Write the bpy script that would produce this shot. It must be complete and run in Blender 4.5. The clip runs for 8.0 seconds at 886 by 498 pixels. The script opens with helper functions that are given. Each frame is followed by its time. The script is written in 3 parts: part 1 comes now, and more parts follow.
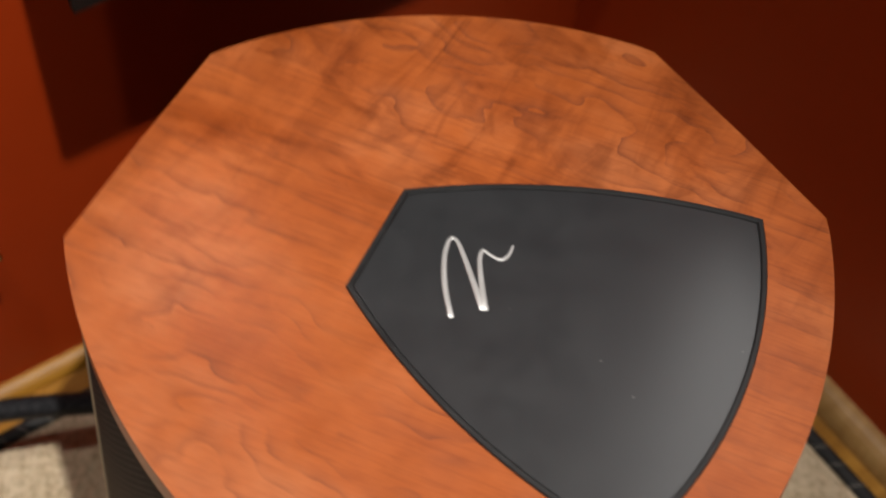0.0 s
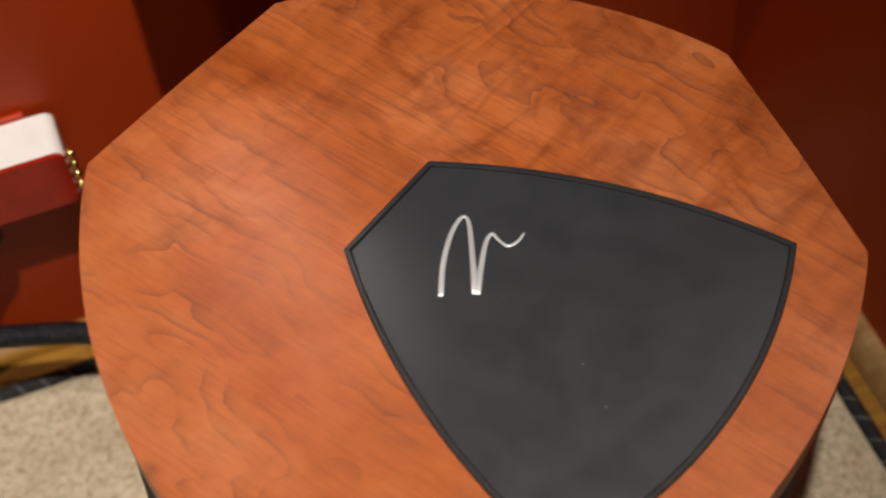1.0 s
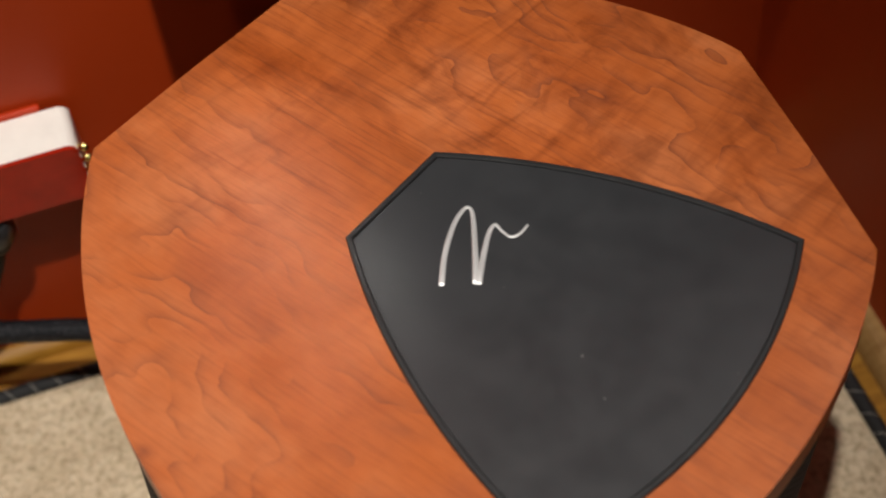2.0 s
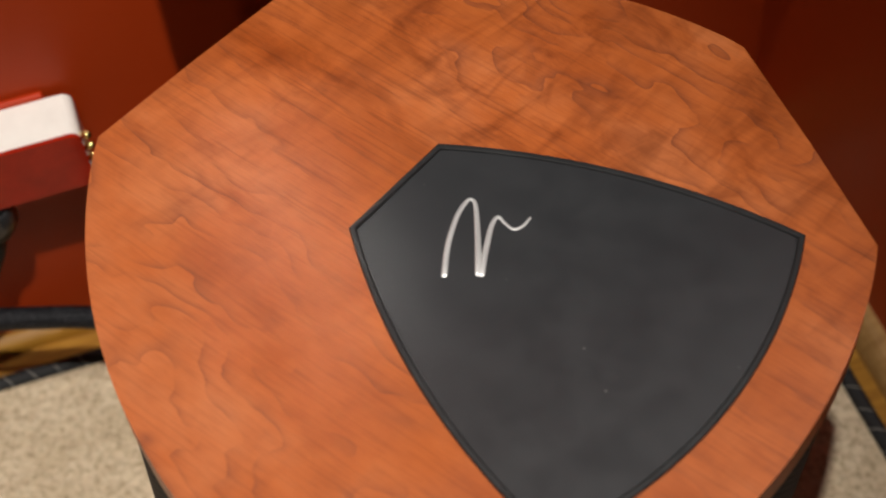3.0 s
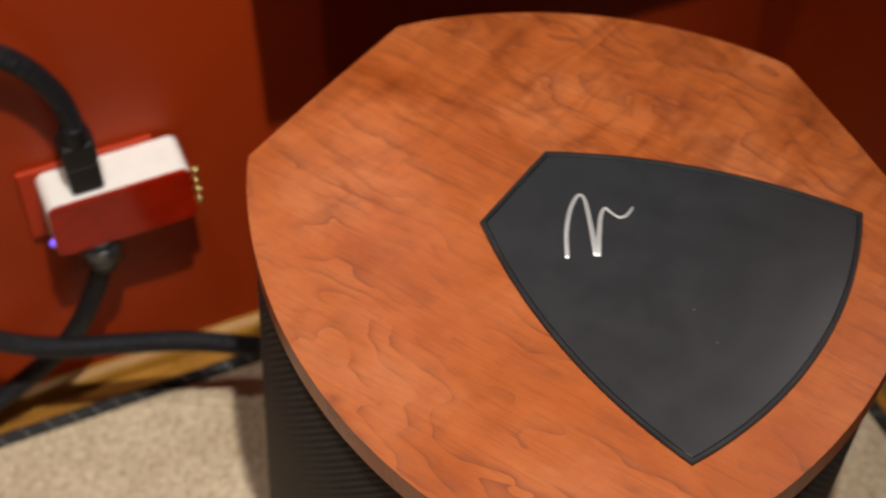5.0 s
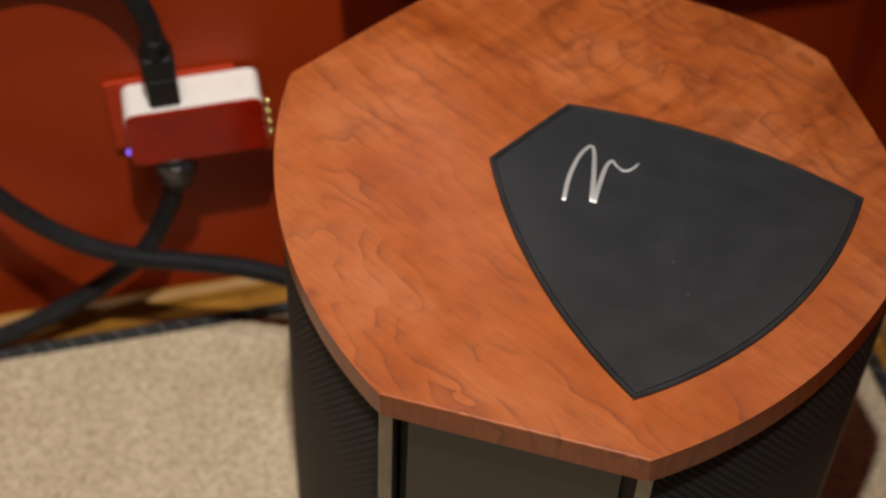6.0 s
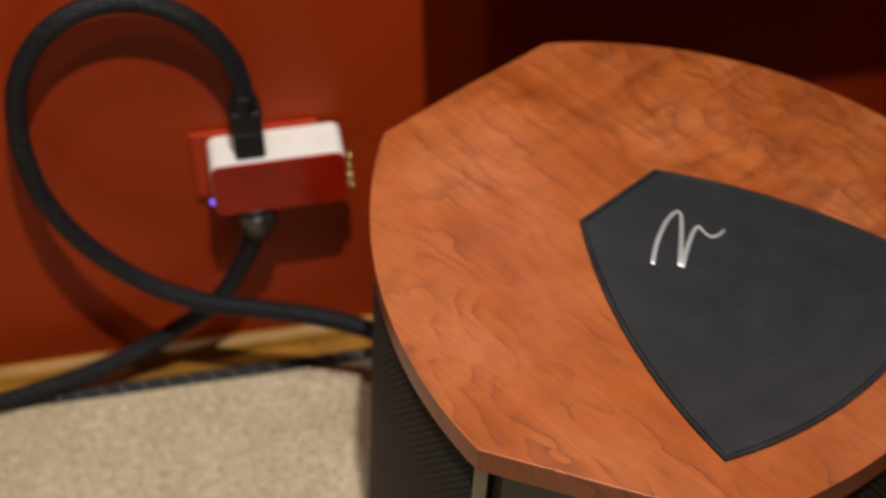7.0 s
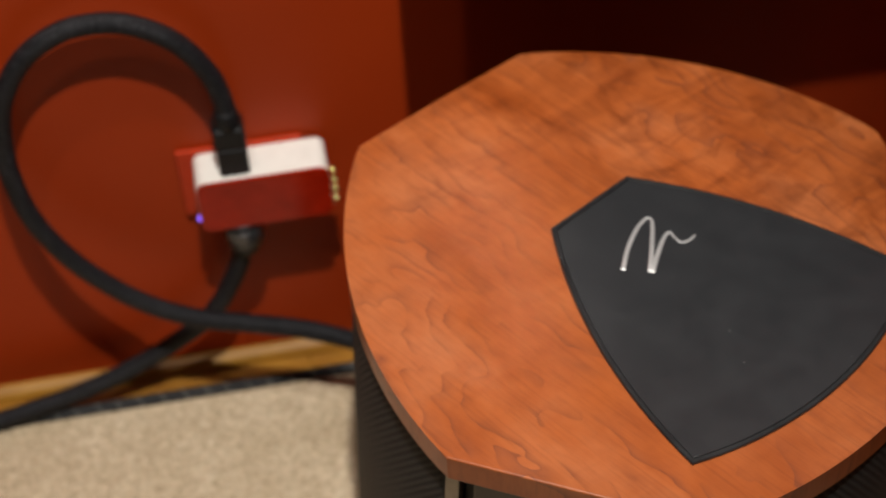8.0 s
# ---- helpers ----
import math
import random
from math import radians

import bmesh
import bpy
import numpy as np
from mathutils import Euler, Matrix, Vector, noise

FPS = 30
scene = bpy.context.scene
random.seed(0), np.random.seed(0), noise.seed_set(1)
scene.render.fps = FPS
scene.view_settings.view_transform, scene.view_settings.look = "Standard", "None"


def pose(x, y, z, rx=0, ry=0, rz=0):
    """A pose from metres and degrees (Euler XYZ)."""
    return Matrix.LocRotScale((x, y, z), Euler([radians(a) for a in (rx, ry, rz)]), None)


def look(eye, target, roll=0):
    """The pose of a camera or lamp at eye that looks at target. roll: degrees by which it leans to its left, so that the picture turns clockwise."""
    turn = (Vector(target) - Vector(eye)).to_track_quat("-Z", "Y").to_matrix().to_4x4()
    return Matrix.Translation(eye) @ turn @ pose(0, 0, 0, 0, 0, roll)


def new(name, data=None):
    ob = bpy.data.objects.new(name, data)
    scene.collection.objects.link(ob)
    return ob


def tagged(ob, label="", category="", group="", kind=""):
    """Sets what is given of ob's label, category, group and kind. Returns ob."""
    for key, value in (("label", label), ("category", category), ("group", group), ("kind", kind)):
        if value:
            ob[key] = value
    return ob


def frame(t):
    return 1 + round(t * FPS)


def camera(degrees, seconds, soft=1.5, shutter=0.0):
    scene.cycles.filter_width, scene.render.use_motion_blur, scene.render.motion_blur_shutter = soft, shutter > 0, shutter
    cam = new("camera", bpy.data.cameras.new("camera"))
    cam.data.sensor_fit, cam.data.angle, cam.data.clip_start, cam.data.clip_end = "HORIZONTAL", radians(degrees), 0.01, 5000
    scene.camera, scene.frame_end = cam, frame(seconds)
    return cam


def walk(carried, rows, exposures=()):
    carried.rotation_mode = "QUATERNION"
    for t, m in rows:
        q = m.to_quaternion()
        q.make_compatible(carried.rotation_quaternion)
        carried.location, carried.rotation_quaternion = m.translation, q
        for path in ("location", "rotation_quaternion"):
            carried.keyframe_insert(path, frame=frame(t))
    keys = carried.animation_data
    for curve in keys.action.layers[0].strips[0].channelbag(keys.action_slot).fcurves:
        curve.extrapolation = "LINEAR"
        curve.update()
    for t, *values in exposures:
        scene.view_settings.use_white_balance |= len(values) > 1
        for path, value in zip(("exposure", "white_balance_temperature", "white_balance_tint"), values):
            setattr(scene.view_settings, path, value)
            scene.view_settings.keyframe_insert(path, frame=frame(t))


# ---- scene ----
cam = camera(28.96, 8.0, soft=2.0, shutter=0.5)

# seconds, eye, yaw to the left of +y, pitch, roll
PATH = [
    (0, (-0.0847, -0.5465, 1.2951), -7.446, -56.346, 3.774),
    (0.2, (0.0164, -0.5732, 1.2527), 1.797, -55.014, 1.471),
    (0.5, (0.0708, -0.5561, 1.2670), 8.723, -56.598, -1.616),
    (0.8, (0.0922, -0.5365, 1.2800), 12.402, -57.245, -4.249),
    (1, (0.1141, -0.5309, 1.2589), 13.255, -56.243, -5.334),
    (1.5, (0.1206, -0.5404, 1.2383), 13.521, -55.260, -4.663),
    (1.7, (0.1340, -0.5445, 1.2317), 14.688, -54.897, -5.430),
    (2.8, (0.1483, -0.5457, 1.2357), 16.764, -54.574, -6.951),
    (3, (0.1377, -0.5487, 1.2361), 15.549, -54.997, -5.465),
    (3.5, (0.1262, -0.5841, 1.2448), 13.145, -54.890, -4.661),
    (4, (0.0380, -0.6528, 1.2920), 5.004, -54.620, -3.971),
    (4.5, (-0.0349, -0.7256, 1.3234), -0.065, -53.677, -2.290),
    (4.7, (-0.0469, -0.7336, 1.3353), 0.225, -52.799, -0.649),
    (4.8, (-0.0413, -0.7369, 1.3405), 1.963, -52.070, -1.109),
    (5, (-0.0083, -0.7405, 1.3310), 6.722, -51.343, -0.543),
    (5.2, (0.0411, -0.7497, 1.3207), 10.375, -50.538, 0.914),
    (6.3, (0.1866, -0.8355, 1.2986), 19.924, -48.268, -2.697),
    (6.5, (0.1700, -0.8391, 1.3185), 19.001, -48.278, -2.891),
    (6.8, (0.1459, -0.8490, 1.3234), 18.439, -47.542, -1.601),
    (7, (0.1205, -0.8500, 1.3387), 19.227, -47.248, -0.715),
    (7.2, (0.1289, -0.8547, 1.3397), 20.563, -46.535, -0.611),
    (7.5, (0.1529, -0.8575, 1.3323), 20.342, -45.763, -1.604),
    (8, (0.1691, -0.8440, 1.3448), 21.072, -46.746, -3.244),
]


def aimed(eye, yaw, pitch, roll):
    y, p = radians(yaw), radians(pitch)
    ahead = Vector((-math.sin(y) * math.cos(p), math.cos(y) * math.cos(p), math.sin(p)))
    return look(eye, Vector(eye) + ahead, roll)


walk(cam, [(t, aimed(e, a, b, c)) for t, e, a, b, c in PATH], exposures=[(0, -0.12), (1.0, -0.20), (3.0, -0.18), (4.5, -0.14), (5.2, -0.14), (6.3, -0.38), (7.0, -0.32), (8, -0.24)])
cam.data.dof.use_dof = True
cam.data.dof.focus_distance = 1.06
cam.data.dof.aperture_fstop = 5.2

# ---- plan: two walls of a corner, seen in a frame turned to the loudspeaker ----
N1 = Vector((-0.48161, 0.87639, 0))      # into the wall with the socket
T1 = Vector((0.87639, 0.48161, 0))       # along it, towards the corner
N2 = Vector((0.85325, 0.52151, 0))       # into the other wall
T2 = Vector((0.52151, -0.85325, 0))      # along it, away from the corner
D1, D2 = 0.336, 0.376
RUG1, RUG2 = 0.2885, 0.3290
TOP = 0.43
CEIL = 2.40
DET = N1.x * N2.y - N1.y * N2.x


def meet(a, b):
    """The plan point with N1.p = a and N2.p = b."""
    return Vector(((a * N2.y - b * N1.y) / DET, (N1.x * b - N2.x * a) / DET, 0))


def at1(u, v, z):
    """u along the socket wall, v out from it into the room."""
    return T1 * u + N1 * (D1 - v) + Vector((0, 0, z))


def at2(u, v, z):
    return T2 * u + N2 * (D2 - v) + Vector((0, 0, z))


# ---- light: ceiling downlights in a closed room ----
world = bpy.data.worlds.new("world")
scene.world = world
world.use_nodes = True
world.node_tree.nodes["Background"].inputs[0].default_value = (1.0, 0.82, 0.62, 1)
world.node_tree.nodes["Background"].inputs[1].default_value = 0.02
WARM = (1.0, 0.950, 0.875)


def spot(eye, target, power, degrees, blend, radius):
    """A recessed downlight's lamp: it shines down only."""
    lamp = bpy.data.lights.new("spot_lamp", "SPOT")
    lamp.energy, lamp.color, lamp.shadow_soft_size = power, WARM, radius
    lamp.spot_size, lamp.spot_blend = radians(degrees), blend
    ob = new("spot_lamp", lamp)
    ob.matrix_world = look(eye, target)
    return ob


KEY = (0.112, -0.530, CEIL - 0.07)
spot(KEY, (-0.45, -0.20, 0.25), 186, 56, 0.8, 0.022)
spot((-0.34, -0.40, CEIL - 0.07), (-0.34, -0.08, 0.2), 38, 52, 0.9, 0.03)
scene.view_settings.exposure = 0.0


# ---- materials ----
def material(name, colour, rough=0.5, metal=0.0, spec=0.5, coat=0.0):
    m = bpy.data.materials.new(name)
    m.use_nodes = True
    b = m.node_tree.nodes["Principled BSDF"]
    b.inputs["Base Color"].default_value = (*colour, 1)
    b.inputs["Roughness"].default_value = rough
    b.inputs["Metallic"].default_value = metal
    b.inputs["Specular IOR Level"].default_value = spec
    b.inputs["Coat Weight"].default_value = coat
    b.inputs["Coat Roughness"].default_value = 0.08
    return m, m.node_tree, b


def node(tree, kind, **values):
    n = tree.nodes.new(kind)
    for key, value in values.items():
        n.inputs[key.replace("_", " ")].default_value = value
    return n


def place(tree, scale=(1, 1, 1), turn=0.0):
    """Object coordinates in metres, turned about z and stretched."""
    c = tree.nodes.new("ShaderNodeTexCoord")
    r = tree.nodes.new("ShaderNodeMapping")
    r.inputs["Rotation"].default_value = (0, 0, turn)
    m = tree.nodes.new("ShaderNodeMapping")
    m.inputs["Scale"].default_value = scale
    tree.links.new(c.outputs["Object"], r.inputs["Vector"])
    tree.links.new(r.outputs["Vector"], m.inputs["Vector"])
    return m.outputs["Vector"]


def noise_at(tree, vector, scale, detail=4.0, rough=0.55, distortion=0.0):
    n = node(tree, "ShaderNodeTexNoise", Scale=scale, Detail=detail, Roughness=rough, Distortion=distortion)
    tree.links.new(vector, n.inputs["Vector"])
    return n.outputs["Fac"]


def ramp(tree, fac, stops):
    r = tree.nodes.new("ShaderNodeValToRGB")
    while len(r.color_ramp.elements) < len(stops):
        r.color_ramp.elements.new(0.5)
    for e, (p, c) in zip(r.color_ramp.elements, stops):
        e.position, e.color = p, (*c, 1)
    tree.links.new(fac, r.inputs["Fac"])
    return r.outputs["Color"]


def sums(tree, kind, a, b):
    n = tree.nodes.new("ShaderNodeMath")
    n.operation = kind
    for i, v in enumerate((a, b)):
        if isinstance(v, (int, float)):
            n.inputs[i].default_value = v
        else:
            tree.links.new(v, n.inputs[i])
    return n.outputs[0]


def mixed(tree, fac, a, b, blend="MIX"):
    n = tree.nodes.new("ShaderNodeMix")
    n.data_type, n.blend_type = "RGBA", blend
    for i, v in ((0, fac), (6, a), (7, b)):
        if isinstance(v, (int, float)):
            n.inputs[i].default_value = v
        elif isinstance(v, tuple):
            n.inputs[i].default_value = (*v, 1)
        else:
            tree.links.new(v, n.inputs[i])
    return n.outputs[2]


def bump(tree, b, height, strength, distance):
    n = node(tree, "ShaderNodeBump", Strength=strength, Distance=distance)
    tree.links.new(height, n.inputs["Height"])
    tree.links.new(n.outputs["Normal"], b.inputs["Normal"])


def cherry(name, turn=radians(27)):
    """Lacquered cherry veneer: a straight-grained band between two zones of blistered, scalloped growth lines, with curl across the grain and fine pores along it."""
    m, t, b = material(name, (0.4, 0.12, 0.05), 0.42, spec=0.36, coat=0.26)
    b.inputs["Coat Roughness"].default_value = 0.34
    run = t.nodes.new("ShaderNodeSeparateXYZ")
    t.links.new(place(t, (1, 1, 1), turn), run.inputs[0])
    across = run.outputs["Y"]
    # how blistered the leaf is: none along its middle band
    off = sums(t, "ABSOLUTE", sums(t, "SUBTRACT", across, 0.030), 0.0)
    edge = sums(t, "ADD", off, sums(t, "MULTIPLY", sums(t, "SUBTRACT", noise_at(t, place(t, (9, 14, 9), turn), 1.0, 2.0), 0.5), 0.10))
    zone = ramp(t, edge, [(0.060, (0.22, 0.22, 0.22)), (0.105, (1, 1, 1))])
    swell = sums(t, "SUBTRACT", noise_at(t, place(t, (7.0, 17.0, 7.0), turn), 1.0, 1.0, 0.4, 0.3), 0.5)
    scallop = sums(t, "SUBTRACT", noise_at(t, place(t, (26.0, 48.0, 26.0), turn), 1.0, 1.5, 0.45, 0.25), 0.5)
    bend = sums(t, "ADD", sums(t, "MULTIPLY", swell, 7.0), sums(t, "MULTIPLY", scallop, 2.2))
    phase = sums(t, "ADD", sums(t, "MULTIPLY", across, 44.0), sums(t, "MULTIPLY", bend, zone))
    saw = sums(t, "FRACT", sums(t, "ADD", phase, sums(t, "MULTIPLY", run.outputs["X"], 5.0)), 0.0)
    line = ramp(t, saw, [(0.0, (0.95, 0.95, 0.95)), (0.05, (0.62, 0.62, 0.62)), (0.22, (0.30, 0.30, 0.30)), (0.60, (0.04, 0.04, 0.04)), (0.985, (0.0, 0.0, 0.0)), (1.0, (0.6, 0.6, 0.6))])
    fade = ramp(t, noise_at(t, place(t, (24.0, 38.0, 24.0), turn), 1.0, 2.0), [(0.40, (0.06, 0.06, 0.06)), (0.58, (0.95, 0.95, 0.95))])
    patch = noise_at(t, place(t, (9.0, 15.0, 9.0), turn), 1.0, 4.0, 0.6)
    broad = ramp(t, patch, [(0.30, (0.340, 0.073, 0.012)), (0.50, (0.425, 0.105, 0.023)), (0.70, (0.480, 0.145, 0.047))])
    lined = mixed(t, sums(t, "MULTIPLY", line, sums(t, "MULTIPLY", fade, sums(t, "ADD", sums(t, "MULTIPLY", zone, 0.5), 0.40))), broad, (0.18, 0.047, 0.020))
    # fine straight lines, plainest along the middle band
    thread = ramp(t, noise_at(t, place(t, (16.0, 420.0, 16.0), turn), 1.0, 3.0, 0.6, 0.12), [(0.34, (0.52, 0.46, 0.44)), (0.46, (1, 1, 1)), (0.75, (1.05, 1.05, 1.05))])
    plain = ramp(t, zone, [(0.0, (0.50, 0.50, 0.50)), (1.0, (0.25, 0.25, 0.25))])
    pores = ramp(t, noise_at(t, place(t, (55.0, 1000.0, 55.0), turn), 1.0, 2.0), [(0.38, (0.74, 0.68, 0.64)), (0.52, (1, 1, 1))])
    curl = ramp(t, noise_at(t, place(t, (46.0, 13.0, 30.0), turn + radians(8)), 1.0, 3.0, 0.6, 0.8), [(0.34, (0.74, 0.69, 0.62)), (0.52, (1, 1, 1)), (0.72, (1.10, 1.12, 1.12))])
    # the curl and mottling are strongest on the half away from the flame figure
    half = sums(t, "ADD", sums(t, "MULTIPLY", across, 2.2), noise_at(t, place(t, (9, 9, 9), turn), 1.0, 3.0))
    lively = ramp(t, half, [(0.36, (0.20, 0.20, 0.20)), (0.70, (0.95, 0.95, 0.95))])
    mottle = ramp(t, noise_at(t, place(t, (16.0, 30.0, 16.0), turn), 1.0, 4.0, 0.65, 1.0), [(0.32, (0.62, 0.54, 0.46)), (0.50, (1, 1, 1)), (0.70, (1.06, 1.08, 1.10))])
    c0 = mixed(t, plain, lined, thread, "MULTIPLY")
    c1 = mixed(t, lively, c0, curl, "MULTIPLY")
    c2 = mixed(t, lively, c1, mottle, "MULTIPLY")
    t.links.new(mixed(t, 0.30, c2, pores, "MULTIPLY"), b.inputs["Base Color"])
    gloss = ramp(t, noise_at(t, place(t, (25, 25, 25)), 1.0, 5.0), [(0.3, (0.34, 0.34, 0.34)), (0.7, (0.46, 0.46, 0.46))])
    t.links.new(gloss, b.inputs["Roughness"])
    bump(t, b, scallop, 0.03, 0.001)
    return m


def painted(name, a, c, rough, grain, strength):
    m, t, b = material(name, a, rough)
    p = noise_at(t, place(t, (3.5, 3.5, 3.5)), 1.0, 5.0, 0.6)
    t.links.new(ramp(t, p, [(0.3, a), (0.7, c)]), b.inputs["Base Color"])
    f = noise_at(t, place(t, (grain, grain, grain)), 1.0, 3.0)
    bump(t, b, f, strength, 0.002)
    return m


def satin(name, colour, rough, grain=400, strength=0.08, spread=0.25, spec=0.5):
    m, t, b = material(name, colour, rough, spec=spec)
    p = noise_at(t, place(t, (35, 35, 35)), 1.0, 5.0, 0.65)
    low = tuple(v * (1 - spread) for v in colour)
    high = tuple(min(1, v * (1 + spread)) for v in colour)
    t.links.new(ramp(t, p, [(0.3, low), (0.7, high)]), b.inputs["Base Color"])
    r = ramp(t, p, [(0.3, (rough * 0.85,) * 3), (0.7, (min(1, rough * 1.15),) * 3)])
    t.links.new(r, b.inputs["Roughness"])
    bump(t, b, noise_at(t, place(t, (grain, grain, grain)), 1.0, 2.0), strength, 0.0005)
    return m


def oak(name, tones=((0.24, 0.095, 0.008), (0.40, 0.185, 0.019), (0.50, 0.255, 0.040))):
    m, t, b = material(name, (0.4, 0.2, 0.06), 0.48, coat=0.0)
    g = noise_at(t, place(t, (14, 120, 60), radians(-28.8)), 1.0, 5.0, 0.6)
    t.links.new(ramp(t, g, list(zip((0.3, 0.55, 0.75), tones))), b.inputs["Base Color"])
    bump(t, b, g, 0.06, 0.001)
    return m


def braid(name):
    """A black woven sleeve: two sets of slanting strands, their sheen put into the colour as paler flecks."""
    m, t, b = material(name, (0.010, 0.011, 0.014), 0.50, spec=0.3)
    c = t.nodes.new("ShaderNodeTexCoord")
    s = t.nodes.new("ShaderNodeSeparateXYZ")
    t.links.new(c.outputs["UV"], s.inputs[0])
    along = sums(t, "MULTIPLY", s.outputs["X"], 260.0)
    strands = []
    for turn in (14.0, -14.0):
        phase = sums(t, "ADD", along, sums(t, "MULTIPLY", s.outputs["Y"], turn))
        wave = sums(t, "SINE", sums(t, "MULTIPLY", phase, 6.28318), 0.0)
        strands.append(sums(t, "ADD", sums(t, "MULTIPLY", wave, 0.5), 0.5))
    weave = sums(t, "MAXIMUM", strands[0], strands[1])
    sheen_fleck = ramp(t, noise_at(t, place(t, (420, 420, 420)), 1.0, 2.0), [(0.50, (0, 0, 0)), (0.68, (1, 1, 1))])
    base = ramp(t, weave, [(0.3, (0.0015, 0.0016, 0.0022)), (0.95, (0.0065, 0.007, 0.010))])
    t.links.new(mixed(t, sums(t, "MULTIPLY", sheen_fleck, weave), base, (0.048, 0.049, 0.056)), b.inputs["Base Color"])
    bump(t, b, weave, 0.7, 0.0010)
    return m


def wool(name):
    m, t, b = material(name, (0.5, 0.4, 0.28), 0.95, spec=0.1)
    p = noise_at(t, place(t, (120, 120, 120)), 1.0, 4.0, 0.7)
    q = noise_at(t, place(t, (9, 9, 9)), 1.0, 4.0)
    base = ramp(t, p, [(0.25, (0.50, 0.395, 0.265)), (0.5, (0.69, 0.565, 0.40)), (0.75, (0.76, 0.645, 0.485))])
    loops = ramp(t, noise_at(t, place(t, (185, 185, 185)), 1.0, 2.5, 0.6), [(0.35, (0.62, 0.59, 0.54)), (0.49, (1.0, 1.0, 1.0)), (0.66, (1.14, 1.14, 1.15))])
    base = mixed(t, 0.75, base, loops, "MULTIPLY")
    tone = ramp(t, q, [(0.3, (0.78, 0.75, 0.70)), (0.7, (1, 1, 1))])
    t.links.new(mixed(t, 1.0, base, tone, "MULTIPLY"), b.inputs["Base Color"])
    bump(t, b, noise_at(t, place(t, (700, 700, 700)), 1.0, 3.0), 0.5, 0.0015)
    return m


def grille_cloth(name):
    """Black stretched cloth: slanting ribs that show best near the upper edge."""
    m, t, b = material(name, (0.016, 0.015, 0.014), 0.7, spec=0.3)
    c = t.nodes.new("ShaderNodeTexCoord")
    mp = t.nodes.new("ShaderNodeMapping")
    mp.inputs["Scale"].default_value = (1 / 0.0062, 0, 0)
    t.links.new(c.outputs["UV"], mp.inputs["Vector"])
    wave = node(t, "ShaderNodeTexWave", Scale=0.314)
    t.links.new(mp.outputs["Vector"], wave.inputs["Vector"])
    up = t.nodes.new("ShaderNodeSeparateXYZ")
    t.links.new(c.outputs["UV"], up.inputs[0])
    # dark ribs are full at the upper edge and fade out below it
    rib_fade = ramp(t, up.outputs["Y"], [(0.0, (1, 1, 1)), (0.06, (0.9, 0.9, 0.9)), (0.14, (0.15, 0.15, 0.15))])
    rib = sums(t, "MULTIPLY", wave.outputs["Fac"], rib_fade)
    fuzz = noise_at(t, place(t, (900, 900, 900)), 1.0, 2.0)
    base = ramp(t, fuzz, [(0.3, (0.026, 0.024, 0.022)), (0.7, (0.040, 0.037, 0.034))])
    t.links.new(mixed(t, rib, base, (0.002, 0.002, 0.002)), b.inputs["Base Color"])
    bump(t, b, sums(t, "SUBTRACT", fuzz, rib), 0.4, 0.001)
    return m


CHERRY = cherry("cherry_veneer")
RED_WALL = painted("red_wall_paint", (0.345, 0.034, 0.0042), (0.385, 0.040, 0.0056), 0.42, 160, 0.10)
RED_WALL.node_tree.nodes["Principled BSDF"].inputs["Specular IOR Level"].default_value = 0.16
CEILING_PAINT = painted("ceiling_paint", (0.62, 0.60, 0.56), (0.68, 0.66, 0.62), 0.8, 200, 0.1)
OAK = oak("oak_floor")
PALE_OAK = oak("pale_oak", ((0.30, 0.155, 0.045), (0.40, 0.225, 0.075), (0.47, 0.28, 0.11)))
WOOL = wool("wool_rug")
BINDING = satin("black_rug_binding", (0.012, 0.012, 0.013), 0.7, 900, 0.4)
THREAD = satin("pale_thread", (0.30, 0.28, 0.25), 0.6)
BLACK_PANEL = satin("black_satin_panel", (0.0205, 0.0218, 0.0246), 0.40, 1600, 0.10, 0.05)
PANEL_B = BLACK_PANEL.node_tree.nodes["Principled BSDF"]
PANEL_B.inputs["Coat Weight"].default_value = 1.0
PANEL_B.inputs["Coat Roughness"].default_value = 0.23
PANEL_B.inputs["Coat IOR"].default_value = 1.6
def dusty(mat):
    """A few pale specks of dust and faint smears on a dark panel."""
    t = mat.node_tree
    b = t.nodes["Principled BSDF"]
    old = b.inputs["Base Color"].links[0].from_socket
    v = node(t, "ShaderNodeTexVoronoi", Scale=55.0, Randomness=1.0)
    t.links.new(place(t), v.inputs["Vector"])
    speck = ramp(t, v.outputs["Distance"], [(0.0, (1, 1, 1)), (0.030, (0.7, 0.7, 0.7)), (0.045, (0, 0, 0))])
    few = ramp(t, noise_at(t, place(t, (38, 38, 38)), 1.0, 1.0), [(0.60, (0, 0, 0)), (0.64, (1, 1, 1))])
    smear = ramp(t, noise_at(t, place(t, (60, 25, 30)), 1.0, 4.0, 0.7), [(0.60, (0, 0, 0)), (0.78, (0.2, 0.2, 0.2))])
    c = mixed(t, smear, old, (0.020, 0.019, 0.018))
    t.links.new(mixed(t, sums(t, "MULTIPLY", speck, few), c, (0.16, 0.155, 0.15)), b.inputs["Base Color"])


